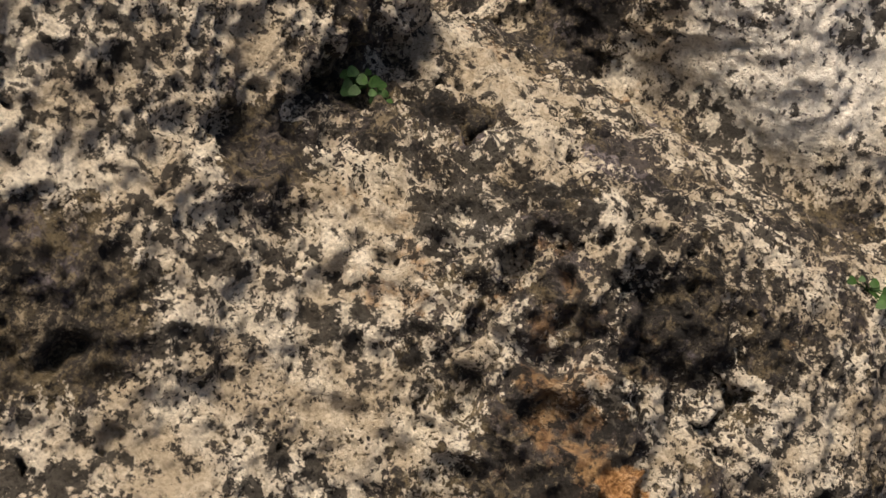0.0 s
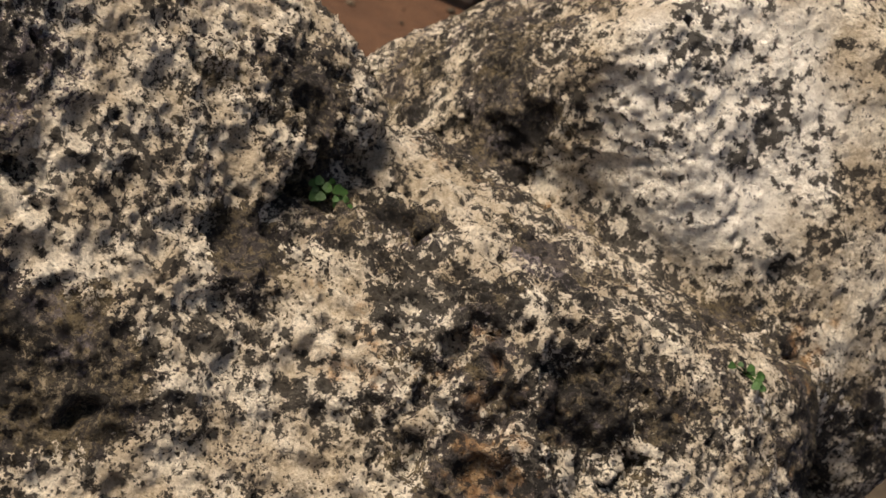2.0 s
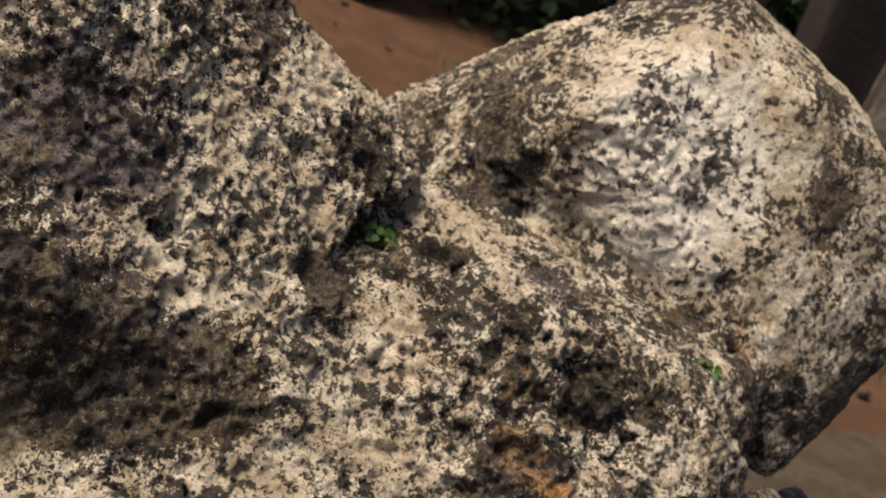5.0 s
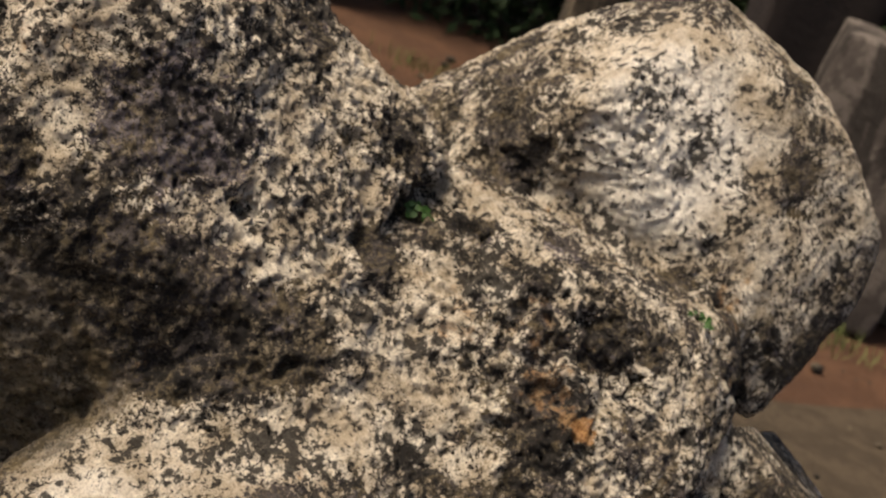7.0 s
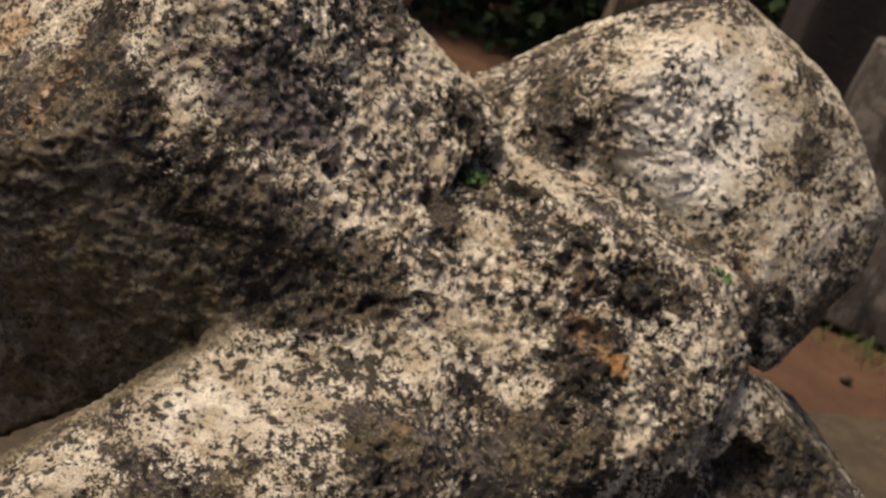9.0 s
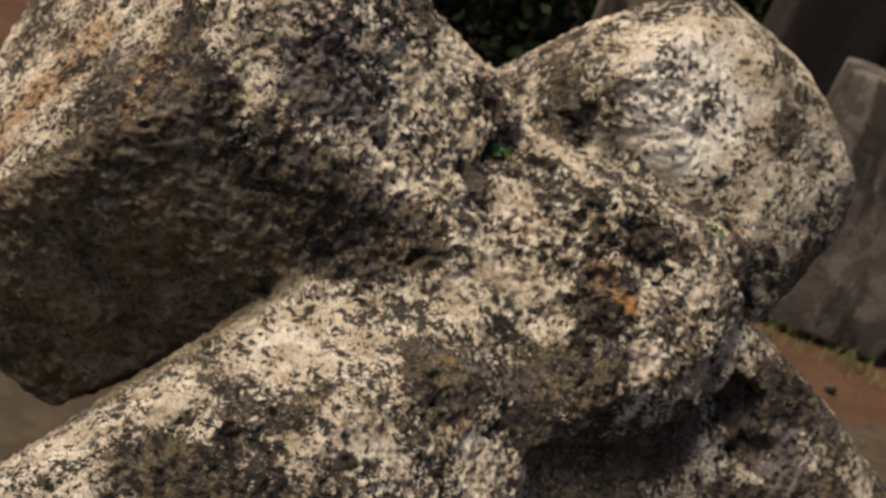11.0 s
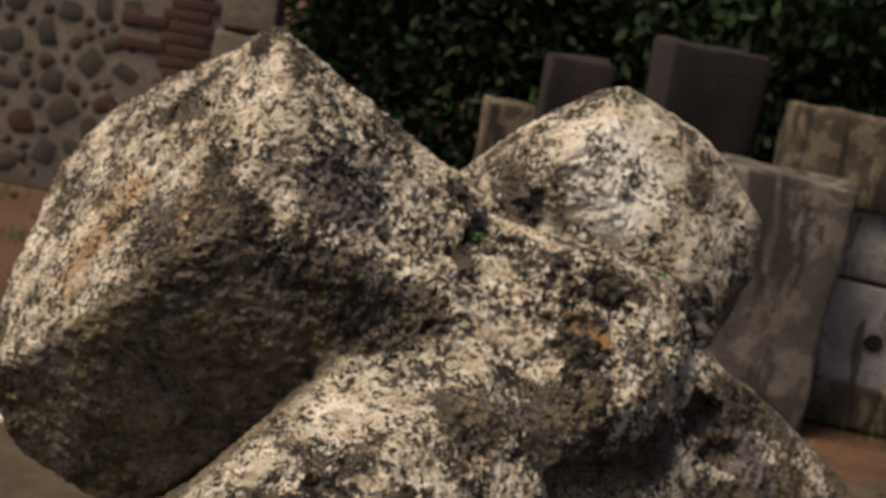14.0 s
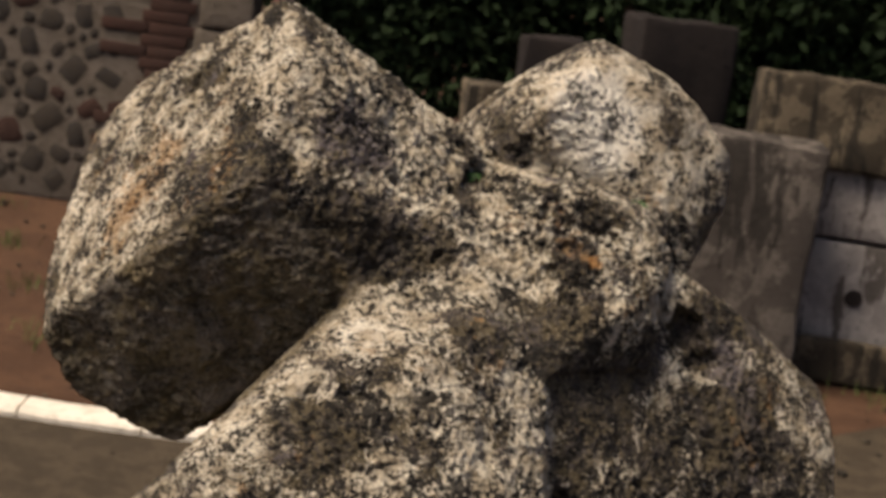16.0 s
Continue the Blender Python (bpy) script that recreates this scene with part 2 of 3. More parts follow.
    return m.done(colour)


def mottled(name, a, b, c, scale, rough=0.9, bump=0.01, streak=None):
    """Weathered surface of three colours at two scales; streak stretches it downwards."""
    m = Mat(name, rough)
    co = m.moved((1, 2, 3), (1, 1, streak)) if streak else m.co
    colour = m.mix(m.step(m.noise(scale, 4, 0.6, co=co), 0.42, 0.58), a, b)
    colour = m.mix(m.step(m.noise(scale * 6, 6, 0.7), 0.5, 0.7), colour, c)
    info = m.n.new("ShaderNodeObjectInfo")
    colour = m.mix(m.math("MULTIPLY", info.outputs["Random"], 0.35), colour, c)
    m.bump(m.noise(scale * 9, 7, 0.65), 0.8, bump)
    return m.done(colour)


def stained(name, base, pale, stain, rough=0.92):
    """Old squared stone: pale scabs of lichen, crisp dark run-off stains and fine grain."""
    m = Mat(name, rough)
    run = m.noise(1.0, 5, 0.62, 0.5, co=m.moved((2, 1, 4), (7, 7, 1.6)))
    blotch = m.noise(6, 5, 0.65, 0.4, co=m.moved((3, 8, 1)))
    speck = m.noise(42, 6, 0.7)
    colour = m.mix(m.step(m.math("ADD", blotch, m.math("MULTIPLY", speck, 0.4)), 0.66, 0.76), base, pale)
    colour = m.mix(m.step(speck, 0.56, 0.66), colour, m.mix(0.6, base, stain))
    colour = m.mix(m.math("MULTIPLY", m.step(m.math("ADD", run, m.math("MULTIPLY", speck, 0.15)), 0.575, 0.63), 0.85), colour, stain)
    m.bump(m.math("ADD", speck, blotch), 0.9, 0.012)
    return m.done(colour)


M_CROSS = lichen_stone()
M_SOIL = mottled("red_soil", (0.0558, 0.027, 0.0131), (0.0792, 0.0396, 0.0198), (0.0396, 0.0198, 0.0108), 3.5, 0.98, 0.02)
M_GRAVEL = mottled("grey_gravel", (0.046, 0.034, 0.020), (0.072, 0.054, 0.033), (0.026, 0.019, 0.012), 9.0, 0.97, 0.015)
M_KERB = mottled("pale_kerb_stone", (0.558, 0.513, 0.432), (0.648, 0.594, 0.504), (0.405, 0.36, 0.288), 5, 0.9, 0.006)
M_MORTAR = mottled("wall_mortar", (0.114, 0.0944, 0.0737), (0.142, 0.119, 0.0969), (0.0737, 0.0597, 0.0454), 4, 0.95, 0.02)
M_RUBBLE = mottled("rubble_stone", (0.0431, 0.0352, 0.0273), (0.0345, 0.0323, 0.0316), (0.0588, 0.0445, 0.0301), 7, 0.92, 0.01)
M_BRICK = mottled("old_red_brick", (0.052, 0.025, 0.018), (0.042, 0.021, 0.016), (0.034, 0.022, 0.017), 9, 0.93, 0.006)
M_BLOCK = stained("weathered_block", (0.0405, 0.0318, 0.021), (0.109, 0.0867, 0.0578), (0.013, 0.0108, 0.00795))
M_SLAB = stained("grey_slab", (0.0551, 0.046, 0.0389), (0.11, 0.0943, 0.0792), (0.0175, 0.0143, 0.0117))
M_PALE = stained("pale_marble", (0.194, 0.176, 0.166), (0.259, 0.238, 0.223), (0.0432, 0.036, 0.031), 0.85)
M_PILLAR = mottled("dark_pillar_stone", (0.00952, 0.0068, 0.00646), (0.0163, 0.0119, 0.0105), (0.0068, 0.0051, 0.00476), 4, 0.92, 0.01, 0.2)
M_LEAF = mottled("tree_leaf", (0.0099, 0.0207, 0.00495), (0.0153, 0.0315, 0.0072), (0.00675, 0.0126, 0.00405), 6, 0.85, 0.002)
M_BARK = mottled("tree_bark", (0.06, 0.045, 0.035), (0.09, 0.07, 0.055), (0.03, 0.025, 0.02), 8, 0.95, 0.02, 0.2)
M_SPROUT = mottled("sprout_leaf", (0.018, 0.05, 0.007), (0.03, 0.078, 0.011), (0.012, 0.032, 0.005), 120, 0.5, 0.0005)
M_GRASS = mottled("grass_blade", (0.05, 0.08, 0.02), (0.08, 0.1, 0.03), (0.12, 0.1, 0.04), 6, 0.8, 0.002)


# ---- building helpers ----
def part(name, bm, material, parent=None, label=""):
    """Links a bmesh as one mesh object, under a parent where one is given."""
    me = bpy.data.meshes.new(name)
    bm.to_mesh(me)
    bm.free()
    me.materials.append(material)
    ob = new(name, me)
    if parent:
        ob.parent = parent
    if label:
        tagged(ob, label)
    return ob


def empty(name, m, label, category, group="", kind=""):
    ob = new(name)
    ob.matrix_world = m
    return tagged(ob, label, category, group, kind)


class Field:
    """Smooth lattice noise on arrays of points."""

    def __init__(self, seed):
        self.seed = np.uint32(seed * 2654435761 % 2**32)

    def hash(self, i, j, k, salt=0):
        h = (i.astype(np.uint32) * np.uint32(374761393) + j.astype(np.uint32) * np.uint32(668265263)
             + k.astype(np.uint32) * np.uint32(2147483647) + self.seed + np.uint32(salt * 97531))
        h = (h ^ (h >> np.uint32(13))) * np.uint32(1274126177)
        h = (h ^ (h >> np.uint32(15))) * np.uint32(2246822519)
        return ((h ^ (h >> np.uint32(16))) & np.uint32(0xFFFFFF)).astype(np.float32) / 0xFFFFFF

    def value(self, p):
        """About -1 to 1."""
        q = np.floor(p).astype(np.int64)
        f = (p - q).astype(np.float32)
        f = f * f * f * (f * (f * 6 - 15) + 10)
        total = 0
        for a in (0, 1):
            for b in (0, 1):
                for c in (0, 1):
                    w = (f[:, 0] if a else 1 - f[:, 0]) * (f[:, 1] if b else 1 - f[:, 1]) * (f[:, 2] if c else 1 - f[:, 2])
                    total = total + w * self.hash(q[:, 0] + a, q[:, 1] + b, q[:, 2] + c)
        return total * 2 - 1

    def fbm(self, p, octaves=4, gain=0.5):
        amp, total = 1.0, 0
        for n in range(octaves):
            total = total + amp * self.value(p * 2.03**n + 17.3 * n)
            amp *= gain
        return total

    def pits(self, p, share, wide):
        """Round hollows, one in a share of the lattice cells: 0 outside, 1 at the middle."""
        q = np.floor(p).astype(np.int64)
        best = np.zeros(len(p), np.float32)
        for a in (-1, 0, 1):
            for b in (-1, 0, 1):
                for c in (-1, 0, 1):
                    i, j, k = q[:, 0] + a, q[:, 1] + b, q[:, 2] + c
                    off = np.stack([i + self.hash(i, j, k, 1), j + self.hash(i, j, k, 2), k + self.hash(i, j, k, 3)], 1) - p
                    r = wide * (0.45 + 0.55 * self.hash(i, j, k, 4))
                    d = 1 - np.sqrt((off**2).sum(1)) / r
                    best = np.maximum(best, np.where(self.hash(i, j, k, 5) < share, d, 0))
        return np.clip(best, 0, 1)


def planes_of(corners):
    """The outer planes of the convex body round the corners."""
    bm = bmesh.new()
    for c in corners:
        bm.verts.new(c)
    bmesh.ops.convex_hull(bm, input=bm.verts)
    mid = sum((Vector(c) for c in corners), Vector()) / len(corners)
    found = []
    for f in bm.faces:
        f.normal_update()
        n, p = f.normal.copy(), f.verts[0].co.copy()
        if n.length < 0.5:
            continue
        if n.dot(mid - p) > 0:
            n = -n
        if not any(n.dot(m) > 0.999 and abs(n.dot(p) - d) < 1e-4 for m, d in found):
            found.append((n, n.dot(p)))
    bm.free()
    return found


def surface_nets(value, origin, step):
    """Verts and quads of the zero level of a field on a lattice (negative inside)."""
    inside = value < 0
    nx, ny, nz = (s - 1 for s in value.shape)
    count = np.zeros((nx, ny, nz), np.float32)
    total = np.zeros((nx, ny, nz, 3), np.float32)
    corner = [(a, b, c) for a in (0, 1) for b in (0, 1) for c in (0, 1)]
    for a in range(8):
        for b in range(a + 1, 8):
            ca, cb = np.array(corner[a]), np.array(corner[b])
            if abs(ca - cb).sum() != 1:
                continue
            va = value[ca[0]:ca[0] + nx, ca[1]:ca[1] + ny, ca[2]:ca[2] + nz]
            vb = value[cb[0]:cb[0] + nx, cb[1]:cb[1] + ny, cb[2]:cb[2] + nz]
            i, j, k = np.nonzero((va < 0) != (vb < 0))
            t = va[i, j, k] / (va[i, j, k] - vb[i, j, k])
            total[i, j, k] += ca + (cb - ca) * t[:, None]
            count[i, j, k] += 1
    used = count > 0
    ids = np.full(used.shape, -1, np.int64)
    ids[used] = np.arange(used.sum())
    verts = np.argwhere(used) + total[used] / count[used][:, None]
    quads = []
    for axis in range(3):
        lo = [slice(1, None)] * 3
        lo[axis] = slice(0, -1)
        a = inside[tuple(slice(0, -1) if n == axis else slice(1, -1) for n in range(3))]
        b = inside[tuple(slice(1, None) if n == axis else slice(1, -1) for n in range(3))]
        at = np.argwhere(a != b)
        flip = a[tuple(at.T)]
        at = at + [0 if n == axis else 1 for n in range(3)]
        u, v = np.eye(3, dtype=int)[(axis + 1) % 3], np.eye(3, dtype=int)[(axis + 2) % 3]
        q = np.stack([ids[tuple((at - s * u - r * v).T)] for s, r in ((1, 1), (0, 1), (0, 0), (1, 0))], 1)
        q[~flip] = q[~flip][:, ::-1]
        quads.append(q)
    return np.array(origin) + verts * step, np.concatenate(quads)


def refine(verts, quads):
    """Each quad into four, with the new places smoothed."""
    e = np.stack([quads, np.roll(quads, -1, 1)], 2).reshape(-1, 2)
    e.sort(1)
    key, back = np.unique(e[:, 0] * len(verts) + e[:, 1], return_inverse=True)
    mid = (verts[key // len(verts)] + verts[key % len(verts)]) / 2
    face = verts[quads].mean(1)
    n, m = len(verts), len(mid)
    em = back.reshape(-1, 4) + n
    fc = np.arange(len(quads)) + n + m
    out = [np.stack([quads[:, k], em[:, k], fc, em[:, k - 1]], 1) for k in range(4)]
    return np.concatenate([verts, mid, face]), np.concatenate(out)


def normals_of(verts, quads):
    p = verts[quads]
    fn = np.cross(p[:, 2] - p[:, 0], p[:, 3] - p[:, 1])
    n = np.zeros_like(verts)
    for k in range(4):
        for c in range(3):
            n[:, c] += np.bincount(quads[:, k], fn[:, c], len(verts))
    return n / (np.linalg.norm(n, axis=1, keepdims=True) + 1e-12)


def mesh_from(name, verts, quads, material):
    me = bpy.data.meshes.new(name)
    me.vertices.add(len(verts))
    me.vertices.foreach_set("co", verts.astype(np.float32).ravel())
    me.loops.add(quads.size)
    me.loops.foreach_set("vertex_index", quads.astype(np.int32).ravel())
    me.polygons.add(len(quads))
    me.polygons.foreach_set("loop_start", np.arange(0, quads.size, 4, dtype=np.int32))
    me.update(calc_edges=True)
    me.polygons.foreach_set("use_smooth", np.ones(len(quads), bool))
    me.materials.append(material)
    return me


# ---- the stone cross ----
# frame of the cross head: x along its width, y away, z up, leaning as it stands
HEAD = pose(0, 1.4672, 1.4281, -12.114, -7.824, 1.674)
BLOCK = [(-0.178, -0.125, 0.078), (-0.140, -0.080, 0.204), (-0.162, -0.012, 0.262), (-0.272, 0.060, 0.196), (-0.346, 0.160, 0.200), (-0.411, 0.150, 0.124), (-0.439, 0.075, -0.031), (-0.397, -0.016, -0.065), (-0.430, 0.029, -0.098), (-0.399, 0.059, -0.157), (-0.289, 0.037, -0.210), (-0.280, -0.113, 0.001), (-0.078, -0.060, -0.042), (-0.072, -0.079, 0.034), (-0.014, -0.040, 0.023), (0.010, 0.005, 0.066), (0.042, 0.082, 0.109), (0.020, 0.108, 0.136), (-0.356, 0.350, -0.043), (-0.135, 0.350, 0.140), (-0.024, 0.300, -0.006)]
KNOB = [(0.192, 0.218, 0.257), (0.156, 0.248, 0.252), (0.081, 0.242, 0.194), (0.017, 0.300, 0.157), (0.086, 0.167, 0.165), (0.128, 0.134, 0.178), (0.200, 0.179, 0.218), (0.277, 0.243, 0.205), (0.320, 0.236, 0.166), (0.352, 0.258, 0.105), (0.348, 0.263, 0.049), (0.317, 0.228, 0.008), (0.291, 0.223, -0.034), (0.287, 0.214, 0.124), (0.247, 0.175, 0.038), (0.183, 0.168, 0.060), (0.057, 0.173, 0.100), (0.206, 0.450, 0.264), (0.376, 0.450, 0.086), (0.051, 0.450, 0.109), (0.276, 0.400, -0.007), (-0.028, 0.277, 0.121), (-0.003, 0.223, 0.066)]
CENTRE = [(-0.002, 0.049, 0.059), (0.037, 0.125, 0.107), (0.130, 0.023, 0.066), (0.164, 0.113, 0.075), (0.051, -0.009, 0.001), (0.100, 0.010, 0.025), (0.164, -0.002, -0.022), (0.197, -0.001, -0.062), (0.238, 0.044, -0.036), (0.259, 0.101, -0.017), (0.101, -0.055, -0.126), (0.067, -0.043, -0.092), (0.225, 0.049, -0.129), (0.047, 0.305, 0.101), (0.262, 0.298, 0.029), (0.154, 0.300, -0.149), (0.011, 0.250, -0.006), (0.208, 0.091, 0.061), (0.222, 0.071, 0.038), (0.236, 0.091, 0.028), (0.250, 0.127, 0.045), (0.261, 0.117, -0.010)]
RIB = [(-0.085, -0.056, -0.043), (0.054, 0.025, 0.004), (-0.277, -0.260, -0.221), (-0.154, -0.227, -0.141), (-0.044, -0.178, -0.115), (0.043, -0.095, -0.078), (-0.165, -0.260, -0.226), (-0.017, -0.220, -0.233), (0.099, -0.120, -0.246), (0.104, -0.047, -0.120), (-0.302, -0.200, -0.366), (0.062, -0.150, -0.407), (-0.229, 0.125, -0.219), (0.146, 0.200, -0.107), (0.146, 0.200, -0.513), (-0.317, 0.150, -0.366)]
SPUR = [(0.262, 0.117, -0.019), (0.310, 0.175, -0.081), (0.351, 0.210, -0.111), (0.447, 0.209, -0.161), (0.464, 0.192, -0.228), (0.466, 0.180, -0.306), (0.331, 0.180, -0.160), (0.392, 0.155, -0.210), (0.249, 0.085, -0.176), (0.258, 0.060, -0.284), (0.125, -0.039, -0.266), (0.195, 0.050, -0.467), (0.450, 0.200, -0.479), (0.361, 0.450, -0.092), (0.516, 0.450, -0.247), (0.516, 0.450, -0.549), (0.154, 0.300, -0.328), (0.154, 0.300, -0.543)]
HEART = [(-0.076, -0.081, -0.040), (-0.045, -0.065, -0.034), (0.027, -0.025, -0.001), (-0.011, -0.043, 0.026), (0.010, -0.008, 0.057), (0.201, 0.100, -0.006), (0.126, -0.029, -0.151), (0.195, 0.030, -0.157), (0.225, 0.050, -0.283), (0.154, -0.042, -0.269), (-0.048, -0.050, -0.120), (-0.096, 0.175, -0.079), (0.011, 0.250, 0.098), (0.254, 0.250, -0.041), (0.150, 0.250, -0.222), (0.254, 0.250, -0.319), (-0.189, 0.175, -0.199), (-0.239, 0.150, -0.144)]
# hollows: middle, half axes
SPROUT_CAVES = [
    ((0.023, 0.047, 0.076), (0.0108, 0.0146, 0.0088)),
    ((0.032, 0.055, 0.087), (0.0089, 0.0112, 0.0063)),
    ((0.038, 0.063, 0.095), (0.0072, 0.0073, 0.0052)),
    ((0.059, 0.079, 0.087), (0.0094, 0.0105, 0.0069)),
    ((0.016, 0.005, 0.060), (0.0110, 0.0054, 0.0073)),
    ((0.073, 0.052, 0.073), (0.0066, 0.0056, 0.0048)),
]
FLANK_HOLLOWS = [
    ((0.155, 0.024, 0.043), (0.0135, 0.0122, 0.0171)),
    ((0.167, 0.022, 0.017), (0.0145, 0.0123, 0.0163)),
    ((0.181, 0.022, 0.009), (0.0047, 0.0260, 0.0146)),
    ((0.128, -0.003, 0.001), (0.0066, 0.0055, 0.0056)),
    ((0.115, 0.017, 0.046), (0.0050, 0.0057, 0.0080)),
    ((0.248, 0.077, -0.025), (0.0076, 0.0112, 0.0165)),
    ((0.276, 0.104, -0.092), (0.0259, 0.0379, 0.0246)),
    ((0.294, 0.106, -0.127), (0.0260, 0.0270, 0.0195)),
    ((0.037, -0.102, -0.083), (0.0111, 0.0084, 0.0256)),
    ((0.041, -0.148, -0.188), (0.0076, 0.0077, 0.0217)),
]
KNOB_HOLLOWS = [
    ((0.243, 0.171, 0.052), (0.0038, 0.0069, 0.0250)),
    ((0.228, 0.172, 0.083), (0.0059, 0.0069, 0.0100)),
    ((0.277, 0.202, 0.126), (0.0085, 0.0073, 0.0098)),
    ((0.052, 0.176, 0.103), (0.0109, 0.0076, 0.0053)),
]
BLOCK_HOLLOWS = [
    ((-0.274, 0.038, 0.179), (0.0175, 0.0132, 0.0100)),
    ((-0.123, -0.203, -0.128), (0.0166, 0.0120, 0.0135)),
    ((-0.079, -0.195, -0.135), (0.0157, 0.0102, 0.0104)),
    ((-0.050, -0.175, -0.115), (0.0159, 0.0058, 0.0085)),
    ((-0.048, -0.046, 0.071), (0.0059, 0.0062, 0.0045)),
    ((-0.028, -0.072, -0.048), (0.0068, 0.0062, 0.0057)),
    ((-0.042, -0.074, -0.042), (0.0045, 0.0060, 0.0079)),
    ((-0.144, -0.223, -0.139), (0.0123, 0.0075, 0.0072)),
]
HOLLOWS = SPROUT_CAVES + FLANK_HOLLOWS + KNOB_HOLLOWS + BLOCK_HOLLOWS
# single pits: middle, radius
PITS = [
    (0.082, 0.059, 0.080, 0.0043),
    (0.134, 0.021, 0.055, 0.0043),
    (0.147, 0.033, 0.063, 0.0051),
    (0.102, 0.006, 0.024, 0.0046),
    (0.137, 0.010, 0.025, 0.0039),
    (0.127, 0.007, 0.026, 0.0042),
    (0.097, -0.003, -0.001, 0.0030),
    (0.113, 0.000, 0.001, 0.0046),
    (0.117, -0.008, -0.019, 0.0039),
    (0.134, 0.033, 0.069, 0.0035),
    (0.034, -0.018, 0.010, 0.0028),
    (0.004, -0.009, 0.059, 0.0050),
    (0.026, -0.012, 0.035, 0.0050),
    (-0.013, -0.020, 0.065, 0.0036),
    (0.069, -0.015, -0.016, 0.0030),
    (0.040, 0.012, 0.048, 0.0033),
    (0.080, 0.166, 0.117, 0.0061),
    (0.101, 0.169, 0.096, 0.0052),
    (0.220, 0.094, 0.050, 0.0042),
    (0.286, 0.204, 0.015, 0.0050),
    (-0.008, -0.053, -0.008, 0.0069),
    (0.107, 0.013, 0.037, 0.0029),
    (0.163, 0.036, 0.059, 0.0033),
    (0.071, 0.009, 0.032, 0.0036),
]


BODIES = [planes_of(corners) for corners in (BLOCK, KNOB, CENTRE, RIB, SPUR, HEART)]


def head_distance(x, y, z):
    """Signed distance to the head, roughly, at arrays of places."""
    soft_edge, blend = 0.0025, 0.005
    total = 0
    for body in BODIES:
        d = 0
        for nrm, off in body:
            d = d + np.exp(np.clip((nrm.x * x + nrm.y * y + nrm.z * z - off - 0.002) / soft_edge, -30, 80))
        d = soft_edge * np.log(d)
        total = total + np.exp(np.clip(-d / blend, -40, 30))
    d = -blend * np.log(total + 1e-30)
    wx = x + 0.0035 * np.sin(z * 310 + 40 * y) + 0.002 * np.sin(z * 730 + x * 210)
    wz = z + 0.0035 * np.sin(x * 290 + 70 * y + 1) + 0.002 * np.sin(x * 690 + z * 180)
    for (a, b, c), (ra, rb, rc) in HOLLOWS:
        q = np.sqrt(((wx - a) / ra) ** 2 + ((y - b) / rb) ** 2 + ((wz - c) / rc) ** 2)
        e = (1 - q) * min(ra, rb, rc)
        h = np.clip(0.5 + 0.5 * (d - e) / -0.006, 0, 1)
        d = np.maximum(d, e) + 0.006 * np.clip(h * (1 - h), 0, 0.25)
    return d


def head_field(step):
    """The head on a lattice: coarse everywhere, fine near the surface."""
    lo, hi = np.array((-0.50, -0.36, -0.50)), np.array((0.58, 0.52, 0.33))
    n = (np.ceil((hi - lo) / step / 3).astype(int)) * 3
    axes = [(lo[k] + (np.arange(n[k] // 3) * 3 + 1) * step).astype(np.float32) for k in range(3)]
    d = head_distance(*np.meshgrid(*axes, indexing="ij"))
    d = d.repeat(3, 0).repeat(3, 1).repeat(3, 2)
    i, j, k = np.nonzero(np.abs(d) < 0.020)
    d[i, j, k] = head_distance(*((lo[a] + v * step).astype(np.float32) for a, v in enumerate((i, j, k))))
    d[:, :, 0] = np.maximum(d[:, :, 0], step)
    return d, lo


